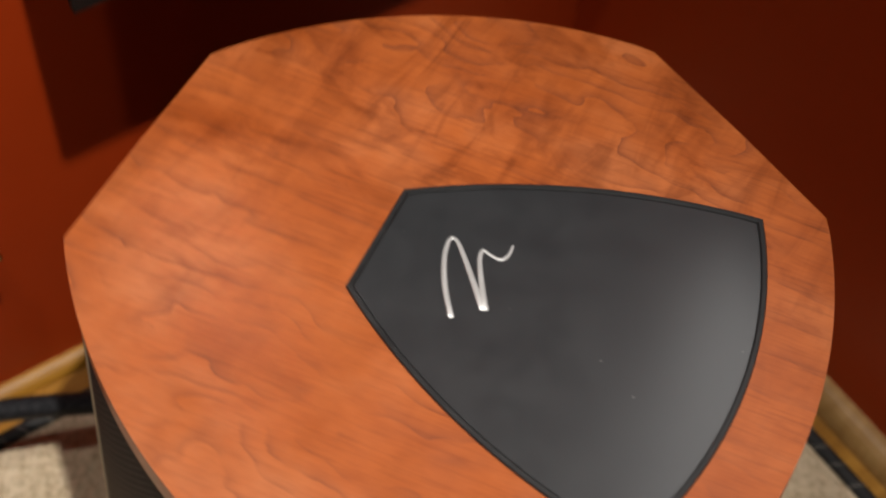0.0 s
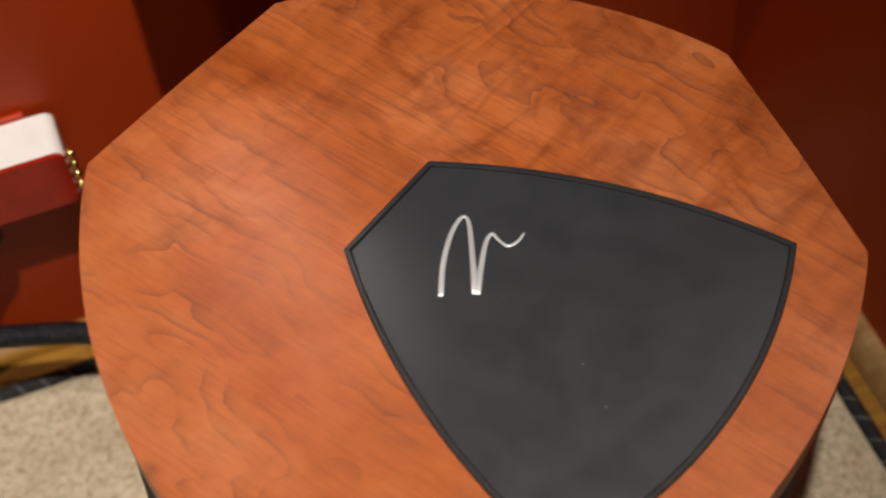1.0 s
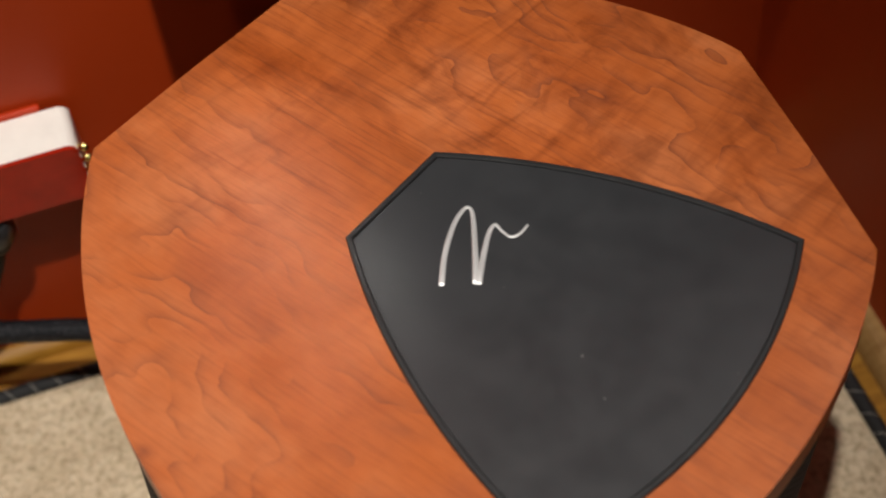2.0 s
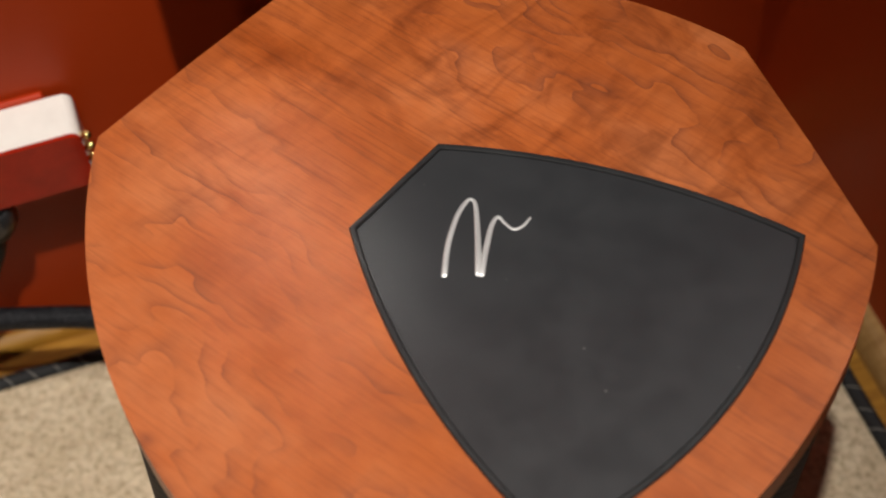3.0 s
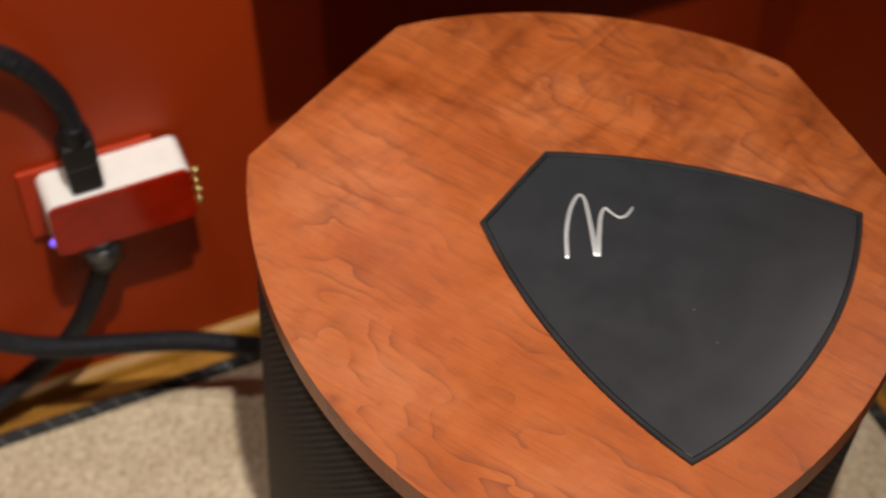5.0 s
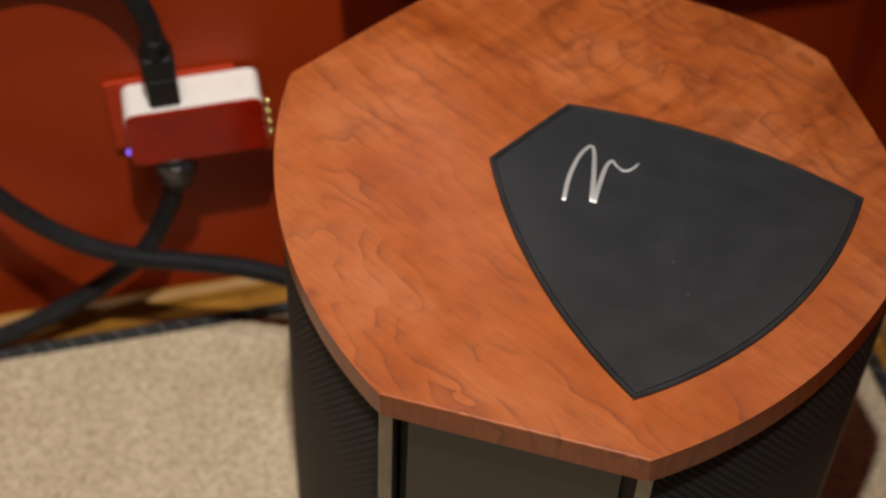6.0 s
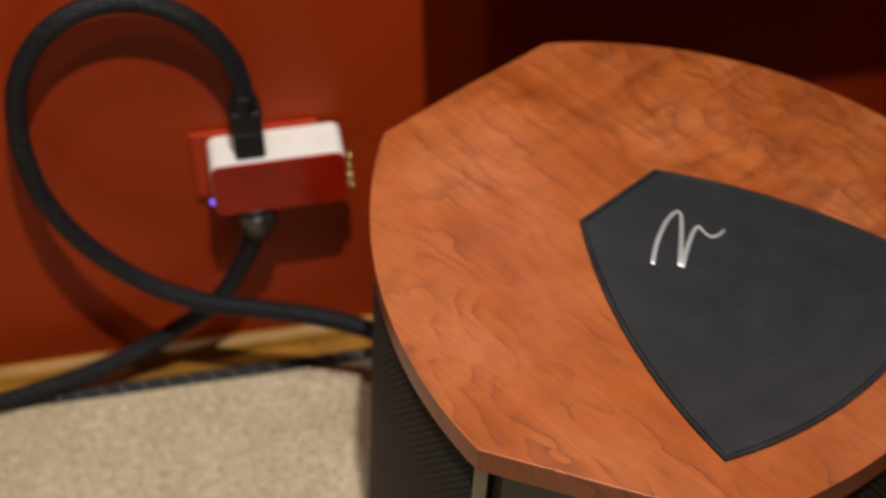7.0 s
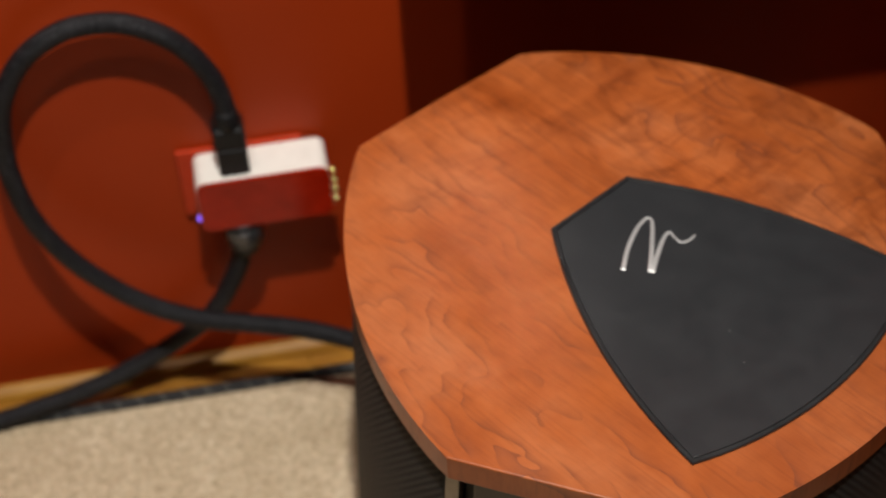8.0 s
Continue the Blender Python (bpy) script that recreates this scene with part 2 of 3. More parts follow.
dusty(BLACK_PANEL)
BLACK_RIM = satin("black_rubber_rim", (0.014, 0.014, 0.015), 0.45, 900, 0.12)
GRILLE = grille_cloth("black_grille_cloth")
CABINET = satin("black_cabinet", (0.018, 0.016, 0.014), 0.5)
FRONT = satin("smoked_front", (0.030, 0.024, 0.019), 0.32, 900, 0.05)
TRIM = satin("brushed_metal_trim", (0.24, 0.215, 0.185), 0.38, 800, 0.06)
TRIM.node_tree.nodes["Principled BSDF"].inputs["Metallic"].default_value = 0.85
POLISHED = satin("polished_metal", (0.88, 0.88, 0.88), 0.12, 300, 0.0, 0.05, 0.5)
POLISHED.node_tree.nodes["Principled BSDF"].inputs["Metallic"].default_value = 1.0
SOOT = satin("matt_black_plastic", (0.004, 0.004, 0.004), 0.7, 500, 0.1, 0.2, 0.2)
CHROME = satin("chrome_emblem", (0.62, 0.62, 0.62), 0.46, 900, 0.02, 0.05)
CHROME.node_tree.nodes["Principled BSDF"].inputs["Metallic"].default_value = 0.6
GOLD = satin("gold_plated_metal", (0.85, 0.62, 0.24), 0.22, 900, 0.03, 0.08)
GOLD.node_tree.nodes["Principled BSDF"].inputs["Metallic"].default_value = 1.0
WHITE_BODY = satin("ivory_plastic", (0.86, 0.83, 0.78), 0.45, 700, 0.08, 0.05)
RED_GLOSS = satin("red_lacquer", (0.33, 0.011, 0.001), 0.14, 500, 0.01, 0.22, 0.3)
RED_PLATE = satin("red_plate", (0.45, 0.034, 0.006), 0.35, 500, 0.05, 0.08, 0.25)
RUBBER = satin("black_rubber", (0.008, 0.008, 0.009), 0.5, 700, 0.1, 0.25, 0.3)
GREY_METAL = satin("grey_metal", (0.10, 0.10, 0.105), 0.28, 700, 0.05)
GREY_METAL.node_tree.nodes["Principled BSDF"].inputs["Metallic"].default_value = 0.7
BRAID = braid("black_braided_sleeve")
LED = bpy.data.materials.new("violet_led")
LED.use_nodes = True
LED_B = LED.node_tree.nodes["Principled BSDF"]
LED_B.inputs["Base Color"].default_value = (0.2, 0.1, 0.7, 1)
LED_B.inputs["Emission Color"].default_value = (0.22, 0.12, 1.0, 1)
LED_B.inputs["Emission Strength"].default_value = 1.6
GLOW = bpy.data.materials.new("lamp_glass")
GLOW.use_nodes = True
GLOW.node_tree.nodes["Principled BSDF"].inputs["Emission Color"].default_value = (*WARM, 1)
GLOW.node_tree.nodes["Principled BSDF"].inputs["Emission Strength"].default_value = 6.0

# glow of the unseen light assumed on the red wall, set by the panel's glare
LIGHT_GLOW = bpy.data.materials.new("glare_light_cover")
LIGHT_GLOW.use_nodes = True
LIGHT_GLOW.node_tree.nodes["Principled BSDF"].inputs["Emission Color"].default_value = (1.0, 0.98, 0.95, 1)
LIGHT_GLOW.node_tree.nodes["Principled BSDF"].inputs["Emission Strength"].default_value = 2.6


# ---- mesh helpers ----
def part(name, bm, mat, parent=None, label="", smooth=False):
    bmesh.ops.recalc_face_normals(bm, faces=bm.faces[:])
    me = bpy.data.meshes.new(name)
    bm.to_mesh(me)
    bm.free()
    me.materials.append(mat)
    if smooth:
        for p in me.polygons:
            p.use_smooth = True
    ob = new(name, me)
    ob.parent = parent
    if label:
        tagged(ob, label)
    return ob


def thing(name, label, category, group="", kind=""):
    return tagged(new(name), label, category, group, kind)


def prism(outline, z0, z1, bevel=0.0, segments=2):
    """A slab from a plan outline, its upper and lower edges rounded."""
    bm = bmesh.new()
    low = [bm.verts.new((x, y, z0)) for x, y in outline]
    high = [bm.verts.new((x, y, z1)) for x, y in outline]
    bm.faces.new(low[::-1])
    bm.faces.new(high)
    n = len(outline)
    for i in range(n):
        bm.faces.new((low[i], low[(i + 1) % n], high[(i + 1) % n], high[i]))
    if bevel:
        rim = [e for e in bm.edges if abs(e.verts[0].co.z - e.verts[1].co.z) < 1e-7]
        bmesh.ops.bevel(bm, geom=rim, offset=bevel, segments=segments, affect="EDGES", profile=0.5)
    return bm


def flared(low, high, z0, z1):
    """A body between two plan outlines of the same count."""
    bm = bmesh.new()
    a = [bm.verts.new((x, y, z0)) for x, y in low]
    b = [bm.verts.new((x, y, z1)) for x, y in high]
    bm.faces.new(a[::-1])
    bm.faces.new(b)
    n = len(a)
    for k in range(n):
        bm.faces.new((a[k], a[(k + 1) % n], b[(k + 1) % n], b[k]))
    return bm


def block(m, size, bevel=0.0, segments=2, only=None):
    """A box of that size about the pose m, its edges rounded."""
    bm = bmesh.new()
    bmesh.ops.create_cube(bm, size=1.0, matrix=Matrix.Diagonal((*size, 1)))
    if bevel:
        edges = [e for e in bm.edges if only is None or only((e.verts[0].co + e.verts[1].co) / 2, e.verts[1].co - e.verts[0].co)]
        bmesh.ops.bevel(bm, geom=edges, offset=bevel, segments=segments, affect="EDGES", profile=0.5)
    bmesh.ops.transform(bm, matrix=m, verts=bm.verts[:])
    return bm


def turned(m, rings, sides=20):
    """A body of revolution about the pose's z: rings of (radius, height)."""
    bm = bmesh.new()
    loops = []
    for r, h in rings:
        loops.append([bm.verts.new(m @ Vector((r * math.cos(a), r * math.sin(a), h))) for a in (2 * math.pi * k / sides for k in range(sides))])
    for a, b in zip(loops, loops[1:]):
        for k in range(sides):
            bm.faces.new((a[k], a[(k + 1) % sides], b[(k + 1) % sides], b[k]))
    bm.faces.new(loops[0][::-1])
    bm.faces.new(loops[-1])
    return bm


def spline(points, steps):
    """Catmull-Rom through the points."""
    ps = [Vector(p) for p in points]
    ps = [2 * ps[0] - ps[1], *ps, 2 * ps[-1] - ps[-2]]
    out = []
    for i in range(1, len(ps) - 2):
        a, b, c, d = ps[i - 1 : i + 3]
        for k in range(steps):
            t = k / steps
            out.append(0.5 * (2 * b + (c - a) * t + (2 * a - 5 * b + 4 * c - d) * t * t + (3 * b - a - 3 * c + d) * t ** 3))
    out.append(ps[-2])
    return out


def tube(path, radius, sides=16):
    """A round cord along a path, with UVs along (metres) and round (0 to 1). radius: a number or a function of 0..1."""
    bm = bmesh.new()
    uv = bm.loops.layers.uv.new("UVMap")
    n = len(path)
    up, rings, far, s = None, [], [], 0.0
    for i, p in enumerate(path):
        d = (path[min(i + 1, n - 1)] - path[max(i - 1, 0)]).normalized()
        if up is None:
            up = d.orthogonal().normalized()
        up = (up - d * up.dot(d)).normalized()
        side = d.cross(up)
        r = radius(i / (n - 1)) if callable(radius) else radius
        rings.append([bm.verts.new(p + r * (math.cos(a) * up + math.sin(a) * side)) for a in (2 * math.pi * k / sides for k in range(sides))])
        s += (p - path[i - 1]).length if i else 0
        far.append(s)
    for i in range(n - 1):
        for k in range(sides):
            f = bm.faces.new((rings[i][k], rings[i][(k + 1) % sides], rings[i + 1][(k + 1) % sides], rings[i + 1][k]))
            for loop, (u, v) in zip(f.loops, ((far[i], k), (far[i], k + 1), (far[i + 1], k + 1), (far[i + 1], k))):
                loop[uv].uv = (u, v / sides)
    bm.faces.new(rings[0][::-1])
    bm.faces.new(rings[-1])
    return bm


def bowed(a, b, sag, steps):
    """Plan points from a up to b along an arc that swells by sag to the right of the way."""
    a, b = Vector(a), Vector(b)
    way = b - a
    out = Vector((way.y, -way.x)).normalized()
    half, r = way.length / 2, 0.0
    r = (half * half + sag * sag) / (2 * sag)
    mid = (a + b) / 2 + out * (sag - r)
    a0 = math.atan2(*(a - mid).yx)
    a1 = math.atan2(*(b - mid).yx)
    while a1 < a0:
        a1 += 2 * math.pi
    return [tuple(mid + r * Vector((math.cos(q), math.sin(q)))) for q in (a0 + (a1 - a0) * k / steps for k in range(steps))]


def shifted(outline, by):
    """A closed plan outline (counter-clockwise) moved inwards by a distance."""
    n, out = len(outline), []
    for i in range(n):
        p, q, r = Vector(outline[i - 1]), Vector(outline[i]), Vector(outline[(i + 1) % n])
        a, b = (q - p).normalized(), (r - q).normalized()
        na, nb = Vector((-a.y, a.x)), Vector((-b.y, b.x))
        mid = (na + nb).normalized()
        out.append(tuple(q + mid * by / max(0.3, mid.dot(na))))
    return out


# ---- the room ----
def frame_block(at, u0, u1, v0, v1, z0, z1, bevel=0.0):
    """A block in one of the wall frames."""
    bm = bmesh.new()
    vs = [bm.verts.new(at(u, v, z)) for z in (z0, z1) for u, v in ((u0, v0), (u1, v0), (u1, v1), (u0, v1))]
    for q in ((0, 1, 2, 3), (4, 5, 6, 7), (0, 1, 5, 4), (1, 2, 6, 5), (2, 3, 7, 6), (3, 0, 4, 7)):
        bm.faces.new([vs[k] for k in q])
    if bevel:
        bmesh.ops.bevel(bm, geom=bm.edges[:], offset=bevel, segments=2, affect="EDGES", profile=0.5)
    return bm


CORNER = meet(D1, D2)
U1, U2 = T1.dot(CORNER), T2.dot(CORNER)
ROOM1, ROOM2 = 3.7, 4.1      # depth out from each wall
FLOOR = -0.009
plan = [meet(D1 + 0.14, D2 + 0.14), meet(D1 - ROOM1, D2 + 0.14), meet(D1 - ROOM1, D2 - ROOM2), meet(D1 + 0.14, D2 - ROOM2)]
plan = [(p.x, p.y) for p in plan]
if sum(plan[i - 1][0] * plan[i][1] - plan[i][0] * plan[i - 1][1] for i in range(4)) < 0:
    plan.reverse()
floor = part("floor", prism(plan, FLOOR - 0.1, FLOOR - 0.004), OAK)
tagged(floor, "honey-coloured oak floor showing beside the rug", "floor", kind="structure")
ceiling = part("ceiling", prism(plan, CEIL, CEIL + 0.1), CEILING_PAINT)
tagged(ceiling, "plain off-white painted ceiling", "ceiling", kind="structure")
wall_1 = part("wall_1", frame_block(at1, U1 - ROOM2 - 0.3, U1 + 0.1, -0.14, 0, FLOOR - 0.1, CEIL), RED_WALL)
tagged(wall_1, "brick-red painted wall with a socket low down", "wall", kind="structure")
wall_2 = part("wall_2", frame_block(at2, U2 - 0.002, U2 + ROOM1 + 0.3, -0.14, 0, FLOOR - 0.1, CEIL), RED_WALL)
tagged(wall_2, "brick-red painted wall beside the loudspeaker", "wall", kind="structure")
wall_3 = part("wall_3", frame_block(at1, U1 - ROOM2 - 0.3, U1 + 0.6, ROOM1, ROOM1 + 0.12, FLOOR - 0.1, CEIL), RED_WALL)
tagged(wall_3, "plain brick-red wall behind the camera", "wall", kind="structure")
wall_4 = part("wall_4", frame_block(at2, U2 - 0.4, U2 + ROOM1 + 0.4, ROOM2, ROOM2 + 0.12, FLOOR - 0.1, CEIL), RED_WALL)
tagged(wall_4, "plain brick-red wall across the room", "wall", kind="structure")

# ---- quarter-round moulding along both walls ----
def quarter_round(at, u0, u1, size):
    bm = bmesh.new()
    prof = [(0.0, FLOOR), (size, FLOOR)] + [(size * math.cos(a), FLOOR + size * math.sin(a)) for a in (radians(q) for q in range(15, 91, 15))]
    ends = [[bm.verts.new(at(u, v, z)) for v, z in prof] for u in (u0, u1)]
    n = len(prof)
    for k in range(n):
        bm.faces.new((ends[0][k], ends[0][(k + 1) % n], ends[1][(k + 1) % n], ends[1][k]))
    bm.faces.new(ends[0])
    bm.faces.new(ends[1][::-1])
    return bm


trim_1 = part("trim_1", quarter_round(at1, U1 - ROOM2, U1, 0.014), OAK)
tagged(trim_1, "pale oak quarter-round moulding along the red wall", "moulding", kind="structure")
trim_2 = part("trim_2", quarter_round(at2, U2, U2 + ROOM1, 0.022), PALE_OAK)
tagged(trim_2, "pale oak quarter-round moulding along the red wall", "moulding", kind="structure")


# ---- rug ----
rug = thing("rug", "beige looped wool rug with black bound edge", "rug")


def rug_pile():
    """A looped pile: rows of uneven loops along the weave."""
    bm = bmesh.new()
    step, nu, nv = 0.0032, 330, 300
    rows = []
    for j in range(nv + 1):
        b = RUG2 - 0.006 - j * step
        row = []
        for i in range(nu + 1):
            a = RUG1 - 0.006 - i * step
            p = meet(a, b)
            q = Vector((a / 0.0036 + 1.6 * noise.noise(Vector((a * 60, b * 60, 0))), b / 0.0026, 0))
            h = 0.5 + 0.5 * math.sin(q.x + 0.9 * math.sin(q.y)) * math.cos(q.y * 0.7 + 2 * noise.noise(p * 90))
            h = 0.28 * h + 0.72 * (0.5 + 0.5 * noise.noise(p * 170) + 0.35 * noise.noise(p * 420)) + 0.15 * noise.noise(p * 55)
            p.z = 0.0080 * h - 0.0050
            row.append(bm.verts.new(p))
        rows.append(row)
    for j in range(nv):
        for i in range(nu):
            bm.faces.new((rows[j][i], rows[j][i + 1], rows[j + 1][i + 1], rows[j + 1][i]))
    return bm


part("looped_surface", rug_pile(), WOOL, rug, smooth=True)
rug_plan = [meet(RUG1 - 0.004, RUG2 - 0.004), meet(RUG1 - 2.6, RUG2 - 0.004), meet(RUG1 - 2.6, RUG2 - 2.6), meet(RUG1 - 0.004, RUG2 - 2.6)]
rug_plan = [(p.x, p.y) for p in rug_plan]
if sum(rug_plan[i - 1][0] * rug_plan[i][1] - rug_plan[i][0] * rug_plan[i - 1][1] for i in range(4)) < 0:
    rug_plan.reverse()
part("backing", prism(rug_plan, FLOOR, -0.0022), WOOL, rug)
part("binding", tube([meet(RUG1 + 0.003, RUG2 - 2.6 + 0.05 * k) + Vector((0, 0, -0.0025)) for k in range(53)], 0.0068, 12), BINDING, rug, "black cloth binding", True)
part("binding", tube([meet(RUG1 - 2.6 + 0.05 * k, RUG2 + 0.003) + Vector((0, 0, -0.0025)) for k in range(53)], 0.0068, 12), BINDING, rug, "black cloth binding", True)
for k in range(34):
    off = 0.13 + 0.0215 * k + random.uniform(-0.002, 0.002)
    for side in (0, 1):
        if side == 0:
            a, b = meet(RUG1 - 0.006, RUG2 - off), meet(RUG1 + 0.0068, RUG2 - off - 0.007)
        else:
            a, b = meet(RUG1 - off, RUG2 - 0.006), meet(RUG1 - off - 0.007, RUG2 + 0.0068)
        pts = [a + Vector((0, 0, 0.0018)), (a + b) / 2 + Vector((0, 0, 0.0046)), b + Vector((0, 0, 0.0032))]
        part("stitch", tube(spline(pts, 2), 0.00042, 5), THREAD, rug)


# ---- subwoofer ----
F1, F2 = (-0.0776, -0.2186), (0.0975, -0.2191)
RD, RC = (0.2295, 0.0360), (0.1414, 0.1734)
LB, LA = (-0.1506, 0.1843), (-0.2384, 0.0450)
SAG = 0.0325


def hexagon(steps):
    return [F1, *bowed(F2, RD, SAG, steps), *bowed(RD, RC, 0.0004, 2), *bowed(RC, LB, SAG, steps), *bowed(LB, LA, 0.0004, 2), *bowed(LA, F1, 0.0345, steps)]


subwoofer = thing("subwoofer", "three-sided black subwoofer with cherry veneer top on the rug", "subwoofer")
outline = hexagon(28)
slab = prism(outline, TOP - 0.0232, TOP, 0.0013, 3)
part("top_panel", slab, CHERRY, subwoofer, "reddish cherry veneer top")
part("cabinet", flared([(x - 0.0222, y) for x, y in shifted(outline, 0.022)], shifted(outline, 0.022), 0.022, TOP - 0.0234), CABINET, subwoofer, "black cabinet body")
part("base_plate", prism([(x - 0.0222, y) for x, y in shifted(outline, 0.006)], 0.012, 0.0225, 0.003), CABINET, subwoofer, "black base plate")
for a in (90, 210, 330):
    x, y = 0.16 * math.cos(radians(a)) - 0.0222, 0.16 * math.sin(radians(a)) - 0.01
    part("foot", turned(pose(x, y, -0.001), [(0.016, 0), (0.019, 0.003), (0.019, 0.010), (0.015, 0.0125)], 18), RUBBER, subwoofer)


LEAN = Vector((-0.058, 0.0))      # the body leans a little towards its foot


def cloth_face(a, b, sag, lean):
    """A swollen cloth grille between two corners; UVs run along the weave in metres."""
    line = bowed(a, b, sag, 60)
    way = (Vector(b) - Vector(a)).normalized()
    out = Vector((way.y, -way.x))
    bm = bmesh.new()
    uv = bm.loops.layers.uv.new("UVMap")
    z0, z1 = 0.024, TOP - 0.0236
    rows = []
    pts = line[2:-1]
    for z in (z0, z0 + 0.006, z1 - 0.004, z1):
        lip = 0.002 if z in (z0, z1) else 0.0
        rows.append([bm.verts.new((*(Vector(p) + LEAN * (z1 - z) - out * (0.0030 + lip)), z)) for p in pts])
    step = (Vector(pts[1]) - Vector(pts[0])).length
    for r in range(3):
        for k in range(len(pts) - 1):
            f = bm.faces.new((rows[r][k], rows[r][k + 1], rows[r + 1][k + 1], rows[r + 1][k]))
            for loop, kk in zip(f.loops, (k, k + 1, k + 1, k)):
                loop[uv].uv = (kk * step + lean * (loop.vert.co.z - z1), z1 - loop.vert.co.z)
    back = [bm.verts.new((*(Vector(p) + LEAN * (z1 - z) - out * 0.016), z)) for p, z in ((pts[0], z0), (pts[-1], z0), (pts[-1], z1), (pts[0], z1))]
    bm.faces.new((*[r[0] for r in rows], back[3], back[0]))
    bm.faces.new((*[r[-1] for r in rows], back[2], back[1]))
    return bm


for a, b, sag, lean in ((F2, RD, SAG, 0.7), (RC, LB, SAG, 0.7), (LA, F1, 0.0345, -0.7)):
    part("grille", cloth_face(a, b, sag, lean), GRILLE, subwoofer, "ribbed black cloth grille", True)


def flat_face(a, b):
    """The short flat side: two metal strips, shadow gaps and a smoked panel between them."""
    a, b = Vector(a), Vector(b)
    way = (b - a).normalized()
    out = Vector((way.y, -way.x))
    long = (b - a).length
    z0, z1 = 0.024, TOP - 0.0236

    def slat(s0, s1, deep, thick, mat, name, label, bevel):
        bm = bmesh.new()
        vs = []
        for z in (z0, z1):
            for s, d in ((s0, deep), (s1, deep), (s1, deep + thick), (s0, deep + thick)):
                p = a + way * s - out * d + LEAN * (z1 - z)
                vs.append(bm.verts.new((p.x, p.y, z)))
        for q in ((0, 1, 2, 3), (4, 5, 6, 7), (0, 1, 5, 4), (1, 2, 6, 5), (2, 3, 7, 6), (3, 0, 4, 7)):
            bm.faces.new([vs[k] for k in q])
        bmesh.ops.bevel(bm, geom=bm.edges[:], offset=bevel, segments=2, affect="EDGES", profile=0.5)
        part(name, bm, mat, subwoofer, label)

    slat(-0.0030, 0.0070, 0.0030, 0.012, TRIM, "trim_strip", "brushed metal trim strip", 0.001)
    slat(long - 0.0070, long + 0.0030, 0.0030, 0.012, TRIM, "trim_strip", "brushed metal trim strip", 0.001)
    slat(0.0165, long - 0.0165, 0.0050, 0.012, FRONT, "side_panel", "smoky dark brown side panel", 0.0015)


for a, b in ((F1, F2), (RD, RC), (LB, LA)):
    flat_face(a, b)

# the inset shield with its raised rim
S1, S2, S3, S4 = (-0.0702, 0.0002), (-0.0310, 0.0690), (0.1888, 0.0355), (0.0770, -0.1775)
shield = [*bowed(S1, S4, 0.0150, 20), *bowed(S4, S3, 0.0275, 24), *bowed(S3, S2, 0.0130, 20), S2, ((S1[0] + S2[0]) / 2, (S1[1] + S2[1]) / 2)]


def ring(outer, width, z0, z1, soften):
    """A closed rim of that width with a rounded crown."""
    bm = bmesh.new()
    loops = [[bm.verts.new((x, y, z)) for x, y in shifted(outer, d)] for d, z in ((0, z0), (0, z1 - soften), (soften, z1), (width - soften, z1), (width, z1 - soften), (width, z0))]
    n = len(outer)
    for a, b in zip(loops, loops[1:]):
        for k in range(n):
            bm.faces.new((a[k], a[(k + 1) % n], b[(k + 1) % n], b[k]))
    return bm


shield_plate = part("inset_panel", prism(shifted(shield, 0.0044), TOP - 0.002, TOP + 0.0016, 0.0005), BLACK_PANEL, subwoofer, "satin black shield-shaped panel")
part("gasket", prism(shifted(shield, 0.001), TOP - 0.002, TOP + 0.0004), BLACK_RIM, subwoofer, "black gasket under the rim")
part("rim", ring(shield, 0.0038, TOP - 0.002, TOP + 0.0024, 0.0007), BLACK_RIM, subwoofer, "raised black rim round the panel")


def stroke(points, widths, z, name):
    """A half-round raised line along plan points, its width running from the first to the last given."""
    path = spline([(x, y, 0) for x, y in points], 8)
    bm = bmesh.new()
    rows, n = [], len(path)
    for i, p in enumerate(path):
        d = (path[min(i + 1, n - 1)] - path[max(i - 1, 0)]).normalized()
        side = Vector((-d.y, d.x, 0))
        f = i / (n - 1) * (len(widths) - 1)
        w = widths[int(f)] + (widths[min(int(f) + 1, len(widths) - 1)] - widths[int(f)]) * (f - int(f))
        tall = (0.06, 0.5, 0.85)[min(i, n - 1 - i)] if min(i, n - 1 - i) < 3 else 1.0
        rows.append([bm.verts.new(p + side * w / 2 * math.cos(a) + Vector((0, 0, z + 0.45 * tall * w / 2 * math.sin(a)))) for a in (math.pi * k / 8 for k in range(9))])
    for a, b in zip(rows, rows[1:]):
        for k in range(8):
            bm.faces.new((a[k], a[k + 1], b[k + 1], b[k]))
    bm.faces.new(rows[0])
    bm.faces.new(rows[-1][::-1])
    return part(name, bm, CHROME, shield_plate, "raised chrome stroke", True)


Q = 0.235
logo_1 = [(-0.038, -0.109), (-0.047, -0.014), (-0.042, 0.072), (-0.028, 0.121), (-0.015, 0.133), (-0.001, 0.113), (0.019, 0.030), (0.044, -0.092)]
logo_2 = [(0.049, -0.092), (0.047, -0.017), (0.048, 0.059), (0.059, 0.090), (0.079, 0.074), (0.103, 0.060), (0.124, 0.073), (0.140, 0.104)]
stroke([(x * Q, y * Q) for x, y in logo_1], (0.0036, 0.0035, 0.0030, 0.0022, 0.0034, 0.0042), TOP + 0.0015, "emblem")
stroke([(x * Q, y * Q) for x, y in logo_2], (0.0042, 0.0036, 0.0026, 0.0018, 0.0022, 0.0018), TOP + 0.0015, "emblem")


